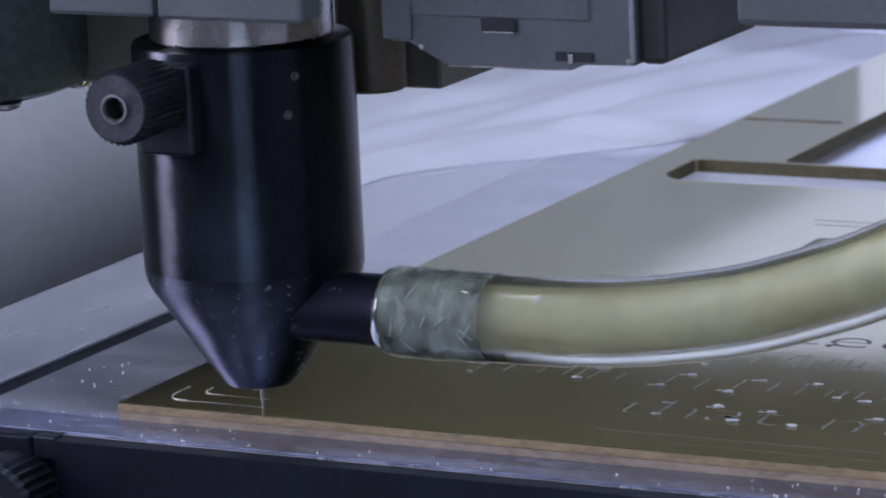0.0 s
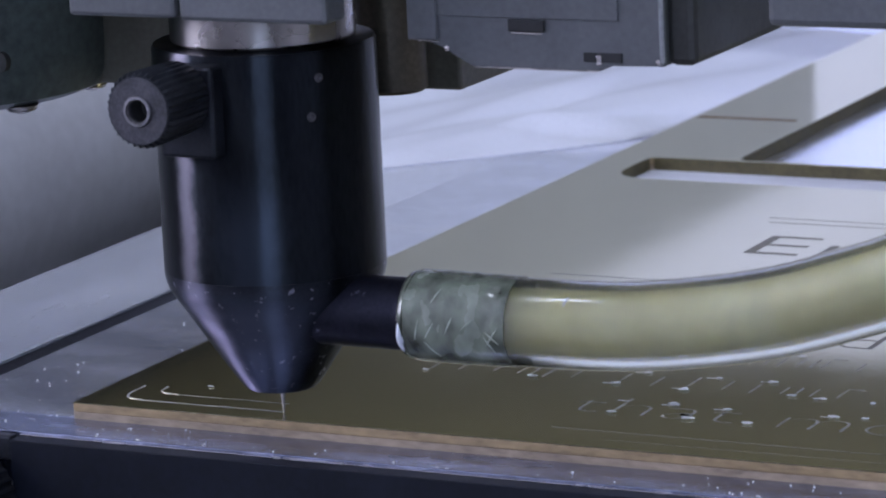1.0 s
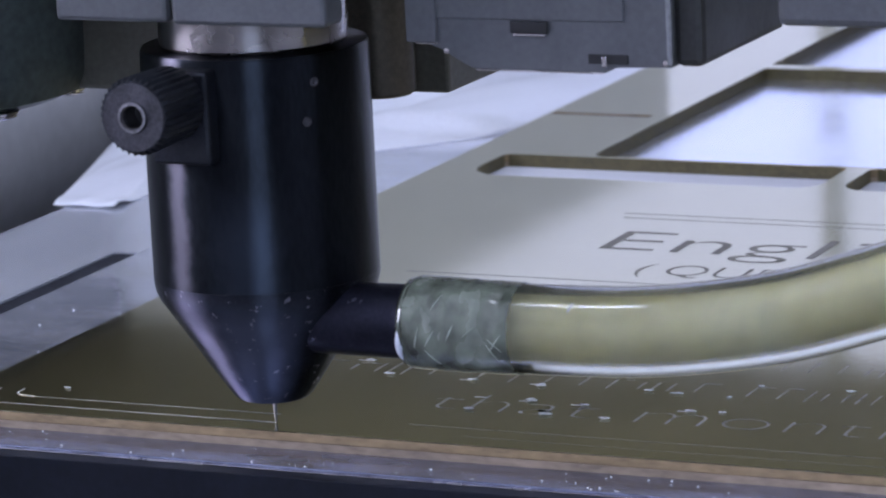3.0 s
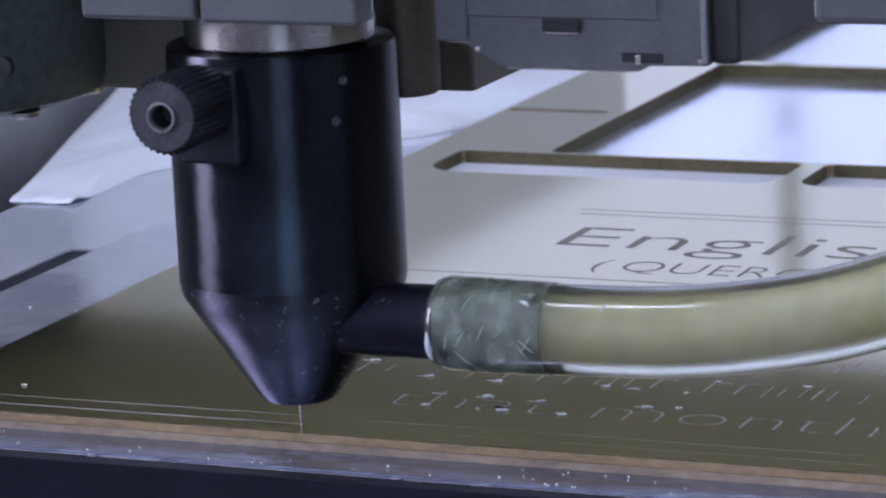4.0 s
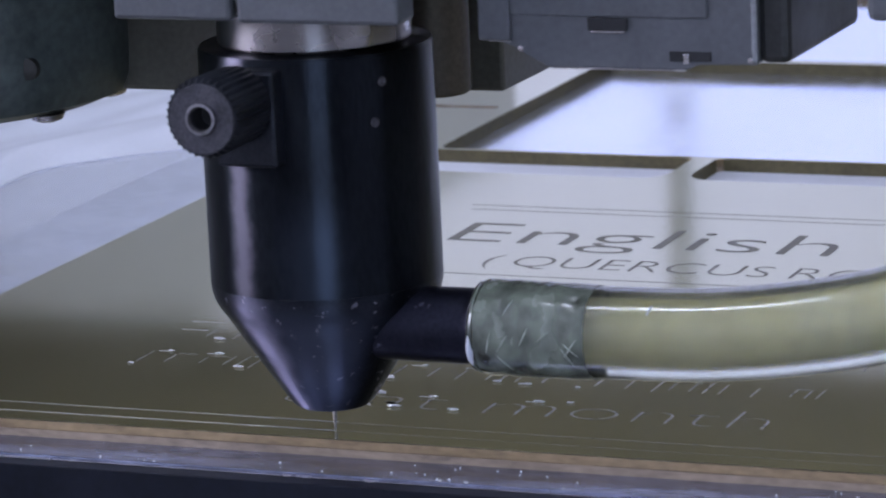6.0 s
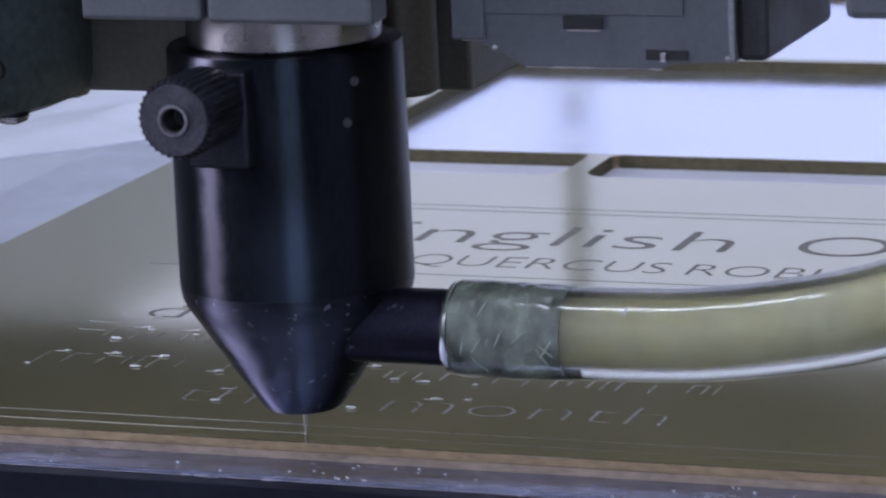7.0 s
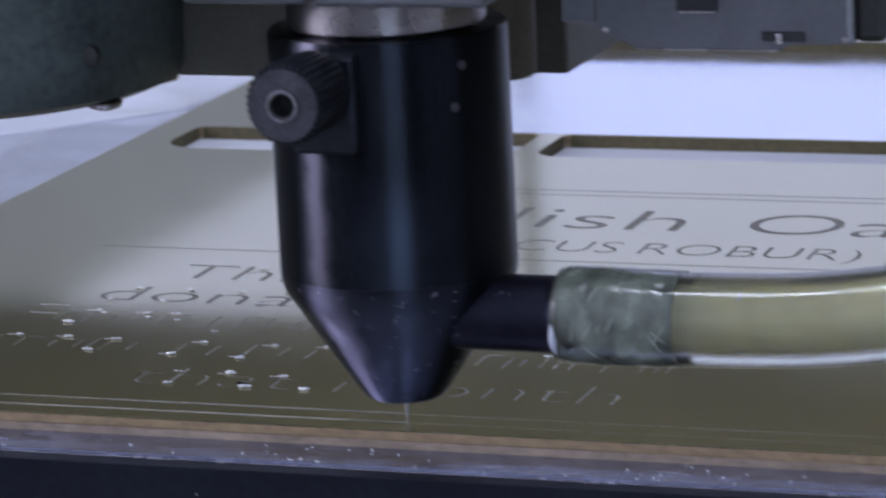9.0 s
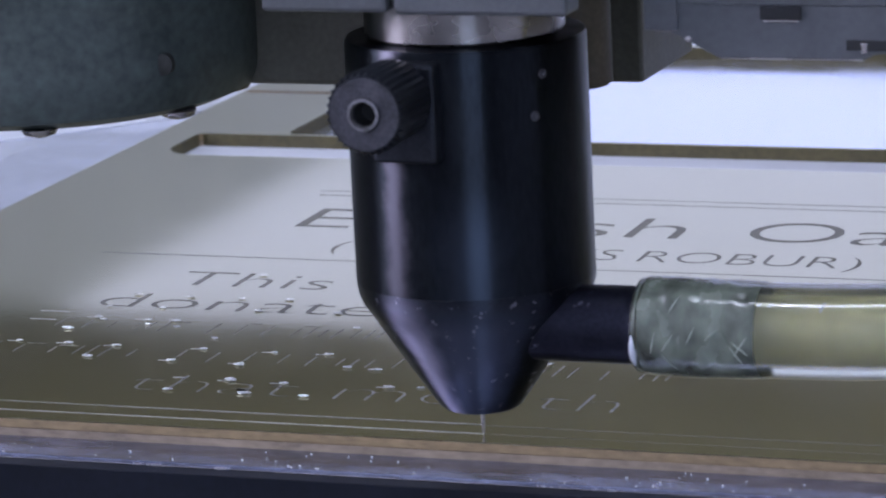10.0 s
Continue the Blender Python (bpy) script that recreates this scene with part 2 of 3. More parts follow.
def sweep(points, radius, inner=None, n=32):
    """A round bar, or a hose with a bore, along points."""
    bm = bmesh.new()
    pts = [Vector(p) for p in points]

    def skin(rad):
        rings = []
        for i, p in enumerate(pts):
            d = (pts[min(i + 1, len(pts) - 1)] - pts[max(i - 1, 0)]).normalized()
            s = d.cross(Vector((0, 1, 0))).normalized()
            u = s.cross(d)
            k = rad(i) if callable(rad) else rad
            rings.append([bm.verts.new(p + k * (math.cos(2 * math.pi * j / n) * s + math.sin(2 * math.pi * j / n) * u)) for j in range(n)])
        for a, b in zip(rings, rings[1:]):
            for j in range(n):
                bm.faces.new((a[j], a[(j + 1) % n], b[(j + 1) % n], b[j]))
        return rings

    out = skin(radius)
    if inner:
        ins = skin(inner)
        for a, b in ((out[0], ins[0]), (out[-1], ins[-1])):
            for j in range(n):
                bm.faces.new((a[j], a[(j + 1) % n], b[(j + 1) % n], b[j]))
    else:
        bm.faces.new(out[0])
        bm.faces.new(out[-1])
    return bm


def curve_points(keys, steps=8):
    """A smooth line through keys."""
    k = [Vector(p) for p in keys]
    k = [2 * k[0] - k[1], *k, 2 * k[-1] - k[-2]]
    out = []
    for i in range(1, len(k) - 2):
        for s in range(steps):
            t = s / steps
            out.append(0.5 * (2 * k[i] + (k[i + 1] - k[i - 1]) * t + (2 * k[i - 1] - 5 * k[i] + 4 * k[i + 1] - k[i + 2]) * t * t + (3 * k[i] - k[i - 1] - 3 * k[i + 1] + k[i + 2]) * t ** 3))
    return out + [k[-2]]


def cells(xs, ys, holes, z0, z1):
    """A slab cut from a grid of cells, open where holes says."""
    bm = bmesh.new()
    vs = {}

    def v(i, j, z):
        if (i, j, z) not in vs:
            vs[i, j, z] = bm.verts.new((xs[i], ys[j], z))
        return vs[i, j, z]

    full = lambda i, j: 0 <= i < len(xs) - 1 and 0 <= j < len(ys) - 1 and (i, j) not in holes
    for i in range(len(xs) - 1):
        for j in range(len(ys) - 1):
            if not full(i, j):
                continue
            bm.faces.new((v(i, j, z1), v(i + 1, j, z1), v(i + 1, j + 1, z1), v(i, j + 1, z1)))
            bm.faces.new((v(i, j, z0), v(i, j + 1, z0), v(i + 1, j + 1, z0), v(i + 1, j, z0)))
            for (di, dj), (a, b) in (((-1, 0), ((i, j), (i, j + 1))), ((1, 0), ((i + 1, j), (i + 1, j + 1))), ((0, -1), ((i, j), (i + 1, j))), ((0, 1), ((i, j + 1), (i + 1, j + 1)))):
                if not full(i + di, j + dj):
                    bm.faces.new((v(*a, z0), v(*b, z0), v(*b, z1), v(*a, z1)))
    return bm


# ---- workshop room ----
def room():
    for name, dims in (("floor", (-2300, 1900, -1700, 2000, -950, -900)), ("ceiling", (-2300, 1900, -1700, 2000, 1600, 1650))):
        tagged(part(name, box(*dims), CONCRETE if name == "floor" else PLASTER), "plain workshop " + name, name, kind="structure")
    for name, dims in (("wall_east", (1800, 1900, -1700, 2000, -900, 1600)),):
        tagged(part(name, box(*dims), PLASTER), "plain painted workshop wall", "wall", kind="structure")
    bm = cells([-2200, -2120, 900, 1800], [-900, 120, 1480, 1600], {(1, 1)}, 1900, 2000)
    for v in bm.verts:
        v.co = Vector((v.co.x, v.co.z, v.co.y))
    tagged(part("wall_north", bm, PLASTER), "painted workshop wall with a wide window", "wall", kind="structure")
    bm = cells([-1700, -1560, -400, 2000], [-900, 300, 1450, 1600], {(1, 1)}, -2300, -2200)
    for v in bm.verts:
        v.co = Vector((v.co.z, v.co.x, v.co.y))
    tagged(part("wall_west", bm, PLASTER), "painted workshop wall with a window", "wall", kind="structure")
    bm = cells([-2200, 500, 1130, 1800], [-900, 150, 1250, 1600], {(1, 1)}, -1700, -1600)
    for v in bm.verts:
        v.co = Vector((v.co.x, v.co.z, v.co.y))
    tagged(part("wall_south", bm, PLASTER), "painted workshop wall with a narrow window", "wall", kind="structure")
    # assumed window, unseen; added for the middle streak on the nose
    rear = tagged(new("window_3"), "assumed unseen narrow window, glowing to streak the nose", "window", kind="structure")
    part("pane", box(500, 1130, -1661, -1655, 150, 1250), SIDE_PANE, rear)
    # assumed window, unseen; set far brighter than the north one to streak the nose
    side = tagged(new("window_2"), "assumed unseen side window, glowing to streak the nose", "window", kind="structure")
    part("pane", box(-2261, -2255, -1560, -400, 300, 1450), WEST_PANE, side)
    win = tagged(new("window_1"), "wide workshop window with bright overcast daylight", "window", kind="structure")
    for x0, x1 in ((-2120, -568), (-558, 882)):
        part("pane", box(x0, x1, 1955, 1961, 120, 1480), PANE, win)
    part("mullion", box(-568, -558, 1940, 1975, 120, 1480), FRAME_PAINT, win)
    part("jamb", box(882, 900, 1940, 1975, 120, 1480), FRAME_PAINT, win)


room()


# ---- the machine's bed, rail and case ----
BED_Z = -2.0


def machine():
    bed = tagged(part("machine_bed", cells([6, 330], [0.6, 430], set(), -8, BED_Z), STEEL_BED), "satin aluminium machine bed with a milled slot", "machine bed", kind="structure")
    part("side_plate", cells([-46, -23.6, -20, 5.95], [0.6, 86, 430], {(1, 0), (2, 0), (2, 1)}, -8, BED_Z), STEEL_PALE, bed, "pale satin side plate")
    part("slot_plate", box(-19.98, 5.95, 0.6, 430, -8, BED_Z), STEEL_DULL, bed, "duller scratched plate beside the slot")
    # slot floor set shallow; the slot's darkness is put into its colour
    part("slot_floor", box(-23.55, -20.05, 0.7, 85.9, -7.9, -2.3), SLOT, bed)
    part("front_strip", box(-46, 330, -6.6, 0.55, -8, BED_Z, 0.12), STRIP, bed, "darker brushed front strip with dust")
    rail = tagged(new("front_rail"), "black front rail of the engraving machine with a bright lip", "machine rail")
    part("panel", box(-3, 330, -9.2, -6.64, -60, -2.4, 0.1), BLACK_PANEL, rail)
    part("lip", box(-3, 330, -7.1, -6.64, -2.38, -2.26, 0.04), BRIGHT, rail, "thin grey metal lip")
    part("end_block", box(-6.4, -3.3, -8.6, -6.8, -5, BED_Z - 0.2, 0.3), BLACK_PART, rail)
    part("end_cover", box(-60, -6.6, -8.8, -6.8, -60, -2.3, 0.4), BLACK_PANEL, rail)
    knurl = lambda a, h: 1 + 0.035 * math.cos(30 * a) if 0.7 < h < 7 else 1
    screw = part("thumb_screw", lathe([(4.6, 0), (5.3, 0.8), (5.3, 6.6), (4.7, 7.2), (2.4, 7.3), (2.2, 6.3)], 120, (-7.6, -9, -9.0), "-y", knurl), BLACK_PART, rail, "black knurled thumb screw", True)
    part("screw_core", lathe([(1.9, 0), (1.9, 0.5), (1.5, 0.8)], 32, (-7.6, -15.3, -9.0), "-y"), KNOB_FACE, screw, smooth=True)
    base = tagged(part("machine_cabinet", box(-46, 330, -6.5, 430, -900, -14.5, 2), GREY_WALL), "grey painted cabinet that carries the machine bed", "machine cabinet")
    side = tagged(new("machine_case_side"), "side of the machine case, pale behind, dark front added for reflections", "machine panel")
    part("rear_panel", box(-170, -150, 310, 620, -900, 101, 4), GREY_WALL, side, "pale grey painted panel")
    # dark front added so the bed mirrors dark; low end lets west light pass
    part("front_panel", box(-170, -150, 95, 309.6, -900, 101, 4), DARK_CASE, side, "added dark grey panel")
    part("low_panel", box(-170, -150, -150, 94.6, -900, 18, 4), DARK_CASE, side, "added dark grey panel")
    # unseen black floor, added to keep the gap beside the bed dark
    part("gap_floor", box(-149.6, -46.4, -150, 430, -70, -62), PIT_SHADE, side)
    # roll added for the grey-to-dark fade beside the bed; nothing round is known
    sleeve = tagged(part("side_roll", lathe([(26, -420), (28, -418), (28, 148), (26, 150)], 72, (-121, 0, -9), "-y"), ROLL, None, "", True), "added grey roll whose curve gives the fade beside the bed", "cable sleeve")
    gantry = tagged(new("gantry_beam"), "dark painted gantry beam across the machine", "gantry")
    part("beam", box(-149, 420, 226, 309, 70, 100, 3), BEAM, gantry)
    part("foot", box(-169, -149.2, 228, 307, 72, 99, 1), BEAM, gantry)
    part("guide_rail", box(-140, 410, 216, 225.8, 88, 98, 1), BRIGHT, gantry, "bright ground guide rail")


machine()


# ---- the sheet being engraved ----
SHEET_X = [0, 6.4, 20, 60.2, 63.6, 330]
SHEET_Y = [0, 136.5, 151.6, 152.4, 228, 231, 306, 320]
HOLES = {(1, 1), (2, 1), (4, 1)} | {(i, 3) for i in (2, 3, 4)} | {(i, 5) for i in (2, 3, 4)}


def lettering(name, words, x0, x1, y0, y1, parent, size_like, thin=0.0, groove=GROOVE):
    """Engraved words between x0 and x1, from the baseline y0 to the capital's height y1."""
    cu = bpy.data.curves.new(name, "FONT")
    cu.body, cu.size, cu.extrude, cu.offset, cu.resolution_u = words, 1.0, 0.0, thin, 4
    ob = new(name, cu)
    me = bpy.data.meshes.new_from_object(ob.evaluated_get(bpy.context.evaluated_depsgraph_get()))
    bpy.data.objects.remove(ob)
    co = np.array([v.co for v in me.vertices])
    lo, hi = co.min(0), co.max(0)
    for v in me.vertices:
        v.co = Vector(((x0 + (v.co.x - lo[0]) / (hi[0] - lo[0]) * (x1 - x0)) * MM, (y0 + v.co.y / size_like * (y1 - y0)) * MM, 0.012 * MM))
    me.materials.append(groove)
    out = new(name, me)
    out.parent = parent
    return out


def fillet(bm, x, y, sx, sy, r, z0, z1, n=6):
    """Fills the corner at (x, y) of a cut-out, which opens towards sx, sy, to a round of radius r."""
    arc = [(x + sx * r * (1 - math.cos(math.pi / 2 * i / n)), y + sy * r * (1 - math.sin(math.pi / 2 * i / n))) for i in range(n + 1)]
    low, high = ([bm.verts.new((px, py, z)) for px, py in [(x, y), *arc]] for z in (z0, z1))
    bm.faces.new(low)
    bm.faces.new(high)
    for i in range(1, n + 1):
        bm.faces.new((low[i], low[i + 1], high[i + 1], high[i]))


def layer(xs, ys, z0, z1):
    """One layer of the sheet, its cut-outs rounded at the corners as a router leaves them."""
    bm = cells(xs, ys, HOLES, z0, z1)
    for x, y, sx, sy, r in ((6.4, 136.5, 1, 1, 5.5), (60.2, 136.5, -1, 1, 4), (63.6, 136.5, 1, 1, 4), (60.2, 151.6, -1, -1, 1.6), (63.6, 151.6, 1, -1, 1.6), (6.4, 151.6, 1, -1, 1.2), (20, 152.4, 1, 1, 2)):
        fillet(bm, x, y, sx, sy, r, z0, z1)
    return bm


def sheet():
    sh = tagged(new("engraved_sheet"), "satin gold engraving sheet, tan core, engraved words, cut-out windows", "engraving sheet")
    part("gold_face", layer(SHEET_X, SHEET_Y, -0.12, 0), GOLD, sh)
    part("upper_core", layer(SHEET_X, SHEET_Y, -1.02, -0.121), PLY, sh, "tan core layer")
    part("glue_line", layer([x + (0.06 if x == 0 else 0) for x in SHEET_X], [y + (0.06 if y == 0 else 0) for y in SHEET_Y], -1.16, -1.021), GLUE, sh, "dark glue line")
    part("lower_core", layer(SHEET_X, SHEET_Y, BED_Z, -1.161), PLY_LOW, sh, "tan core layer")
    # white strips added to brighten the floor of the slot
    for x0, x1 in ((6.6, 60.0), (63.8, 329)):
        part("slot_bright_strip", box(x0, x1, 136.7, 151.4, -1.99, -1.86), FILM, sh, "white strip added to brighten the slot floor")
    # thin dark strips paint the shade on the core inside the cut-outs
    for x0, x1, y0, y1 in ((6.45, 60.15, 151.45, 151.58), (63.65, 329.9, 151.45, 151.58), (20.02, 20.15, 152.5, 227.9), (20.2, 329.9, 227.85, 227.98), (20.02, 20.15, 231.1, 305.9), (6.42, 6.55, 136.6, 151.4), (63.62, 63.75, 136.6, 151.4)):
        part("shaded_edge", box(x0, x1, y0, y1, -1.97, -0.06), SHADED_CORE, sh, "core edge coloured dark olive for shade")
    CAP = 0.70
    lettering("lettering", "English", 44.8, 97.2, 93.9, 105.4, sh, CAP, -0.014)
    lettering("lettering", "Oak", 105.6, 134.3, 93.9, 105.4, sh, CAP, -0.014)
    for words, x0, x1 in (("(", 54.6, 56.2), ("QUERCUS", 58.4, 92.8), ("ROBUR", 95.7, 121.2), (")", 122.3, 123.9)):
        lettering("lettering", words, x0, x1, 81.3, 87.3, sh, CAP, -0.018)
    lettering("lettering", "This", 41.3, 62.0, 60.9, 68.2, sh, CAP, -0.018)
    lettering("lettering", "donated", 36.5, 79.5, 49.1, 56.3, sh, CAP, -0.018)
    lettering("lettering", "that month", 56.5, 113.8, 13.3, 20.6, sh, CAP, -0.03, STROKE)
    # the broad strip at y 184 is plain dark colour on the gold
    for y, x0, x1, w in ((115.6, 40, 200, 0.3), (112.9, 41, 200, 0.3), (76.2, 25.2, 200, 0.28), (6.3, 58.0, 200, 0.14), (3.12, 66.0, 200, 0.08), (184.0, 0.6, 17, 1.8)):
        part("rule", box(x0, x1, y - w / 2, y + w / 2, -0.05, 0.012), GLUE if y > 180 else GROOVE if y > 45 else STROKE, sh)
    rnd = random.Random(4)
    # words that cannot be read: plain upright and level bars of their size
    for y0, x0, x1 in ((38.3, 36, 50), (38.3, 56, 84), (38.3, 90, 124), (26.0, 33, 52), (26.0, 57, 84), (26.0, 90, 118)):
        x = x0
        while x < x1:
            tall = rnd.uniform(4.6, 6.0)
            for k in range(rnd.choice((1, 1, 2))):
                xx = x + 1.7 * k
                part("bar", box(xx - 0.12, xx + 0.12, y0 + rnd.uniform(0, 1.2), y0 + tall - rnd.uniform(0, 1.5), -0.05, 0.012), STROKE, sh)
            if rnd.random() < 0.45:
                part("bar", box(x, x + rnd.uniform(1.4, 2.6), y0 + tall - 0.5, y0 + tall - 0.2, -0.05, 0.012), STROKE, sh)
            x += rnd.uniform(3.0, 4.4)
    # short bright bars left of these spots paint the tails of glints
    glint_tails = [(39.8, 43.6), (46.4, 43.3), (35.2, 31.4), (41.6, 31.3), (47.8, 31.1), (58.8, 31.3), (67.8, 31.2), (74.4, 31.3), (57.1, 25.8), (65.8, 25.8), (62.0, 19.0), (67.6, 18.6), (74.0, 18.4), (86.5, 18.9)]
    for x0, x1, y in ((31.1, 35.0, 45.7), (31.5, 35.0, 41.8), *((x - 1.7, x - 0.2, y + 0.1) for x, y in glint_tails)):
        part("bar", box(x0, x1, y - 0.17, y + 0.17, -0.05, 0.012), CUT_AND_GLINT, sh)
    part("corner_cut", sweep(curve_points([(7.4, 3.2, 0), (5.6, 3.5, 0), (4.6, 4.6, 0), (4.3, 6.4, 0), (4.3, 9, 0)], 6), 0.1, n=6), CUT_AND_GLINT, sh)
    part("corner_cut", sweep(curve_points([(10.2, 6.5, 0), (8.2, 6.8, 0), (7.4, 7.6, 0), (7.2, 9.4, 0)], 6), 0.1, n=6), CUT_AND_GLINT, sh)
    for x0, x1, y, w in ((7.3, 17.6, 3.1, 0.19), (10.1, 16.4, 6.5, 0.12)):
        part("corner_cut", box(x0, x1, y - w / 2, y + w / 2, -0.05, 0.018), CUT_AND_GLINT, sh)
    return sh


sheet()


def cut_line(y, x0, x1, width):
    return tagged(part("cut_groove", box(x0, x1, y - width / 2, y + width / 2, -0.05, 0.02), CUT_AND_GLINT), "bright freshly cut groove in the gold sheet", "groove", "fresh grooves")


# ---- glint grains, dust and film ----
def chips():
    rnd = random.Random(11)
    # white grains placed where the engraved letters glint, brightness put into their colour
    spots = [(39.8, 43.6), (46.4, 43.3), (50.0, 43.3), (73.1, 43.5), (38.4, 37.9), (35.2, 31.4), (41.6, 31.3), (47.8, 31.1), (46.4, 26.1), (57.1, 25.8), (58.8, 31.3), (58.1, 36.2), (65.8, 25.8), (67.8, 31.2), (74.4, 31.3), (78.6, 26.2), (82.4, 25.8), (62.0, 13.7), (67.6, 18.6), (71.4, 13.7), (74.0, 18.4), (78.3, 13.7), (86.5, 18.9), (90.0, 19.3), (12.2, 10.7), (32.9, 25.3), (65.8, 25.2), (67.3, 18.9), (71.1, 13.6), (74.1, 18.6), (86.4, 18.8), (81.7, 25.7), (88.5, 25.6), (39.9, 55.0), (38.8, 49.0), (47.0, 54.9), (45.7, 49.2), (53.7, 55.0), (59.8, 55.4), (58.2, 49.5), (51.6, 66.9), (68.3, 49.7), (40.9, 42.5), (47.3, 41.3), (51.3, 40.6), (100.8, 31.3), (90.3, 31.2), (56.8, 25.9)]
    for i, (x, y) in enumerate(spots):
        bm = bmesh.new()
        bmesh.ops.create_icosphere(bm, subdivisions=2, radius=1)
        r = rnd.uniform(0.18, 0.36)
        for v in bm.verts:
            v.co = Vector((x + v.co.x * r * 2.2, y + v.co.y * r * 0.9, 0.02 + (v.co.z + 0.9) * r * 0.36)) + Vector((rnd.uniform(-1, 1), rnd.uniform(-1, 1), rnd.uniform(0, 1))) * 0.1
        tagged(part("chip", bm, GLINT_DUST, smooth=True), "tiny white grain painted for a glint of the engraving", "chip", "chips on the sheet")
    bm = bmesh.new()
    for _ in range(170):
        x, y, s = rnd.choice((rnd.uniform(-4, 210), rnd.gauss(12 + 38 * rnd.randrange(5), 5))), -6.3 + 5.8 * rnd.random() ** 1.8, 0.03 + 0.11 * rnd.random() ** 2
        b = bmesh.new()
        bmesh.ops.create_icosphere(b, subdivisions=1, radius=s)
        bmesh.ops.translate(b, verts=b.verts, vec=(x, y, BED_Z + s * 0.6))
        join(bm, b)
    for _ in range(30):
        x, z, s = rnd.uniform(-3, 210), rnd.uniform(-16, -4.5), rnd.uniform(0.06, 0.2)
        b = bmesh.new()
        bmesh.ops.create_icosphere(b, subdivisions=1, radius=s)
        bmesh.ops.translate(b, verts=b.verts, vec=(x, -9.2 - s * 0.3, z))
        join(bm, b)
    for _ in range(60):
        x, y, s = rnd.uniform(-19, -1), -6 + 60 * rnd.random() ** 2, 0.03 + 0.13 * rnd.random() ** 2
        b = bmesh.new()
        bmesh.ops.create_icosphere(b, subdivisions=1, radius=s)
        bmesh.ops.translate(b, verts=b.verts, vec=(x, y, BED_Z + s * 0.6))
        join(bm, b)
    tagged(part("engraving_dust", bm, GLINT_DUST), "fine pale engraving dust on rail and bed", "dust", kind="stuff")


def film():
    bm = bmesh.new()
    nx, ny = 60, 150
    grid = []
    for j in range(ny + 1):
        row = []
        for i in range(nx + 1):
            u, w = i / nx, j / ny
            k = min(1, max(0, (w - 0.12) / 0.32))
            edge = -38 + 35.5 * k * k * (3 - 2 * k) + 0.8 * noise.noise(Vector((w * 9, 2, 3)))
            y = 111 + 164 * w
            x = edge + u * (-48 - 0.34 * min(y - 111, 110) - edge)
            start = 111 + 1.5 * noise.noise(Vector((x / 12, 0, 7)))
            y = start + (275 - start) * w
            across, along = x - 0.3 * y, y + 0.3 * x
            fold = 5.0 * abs(noise.noise(Vector((across / 19, along / 170, 0.3)))) + 1.0 * noise.noise(Vector((across / 9, along / 110, 2)))
            z = BED_Z + 0.05 + (0.12 + min(1, u * 2.2, (1 - u) * 5, w * 5) * (0.3 + fold))
            # a fold that stands up against the sheet's edge
            rise = min(1, max(0, (y - 171) / 5)) * max(0, 1 - max(0, y - 176) / 75)
            z += 2.8 * rise * rise * (3 - 2 * rise) * max(0, math.sin(math.pi * min(1, max(0, (edge - x) / 24)))) ** 0.8
            # the curled front hem
            z += 0.9 * math.exp(-((y - start - 2) / 2.5) ** 2) * max(0, 0.5 + noise.noise(Vector((x / 5, 1, 9))))
            row.append(bm.verts.new((x, y, z)))
        grid.append(row)
    for a, b in zip(grid, grid[1:]):
        for i in range(nx):
            bm.faces.new((a[i], a[i + 1], b[i + 1], b[i]))
    ob = tagged(part("plastic_film", bm, FILM, smooth=True), "crumpled white plastic film lying on the machine bed", "plastic film")
    mod = ob.modifiers.new("thickness", "SOLIDIFY")
    mod.thickness = 0.00015


chips()
film()


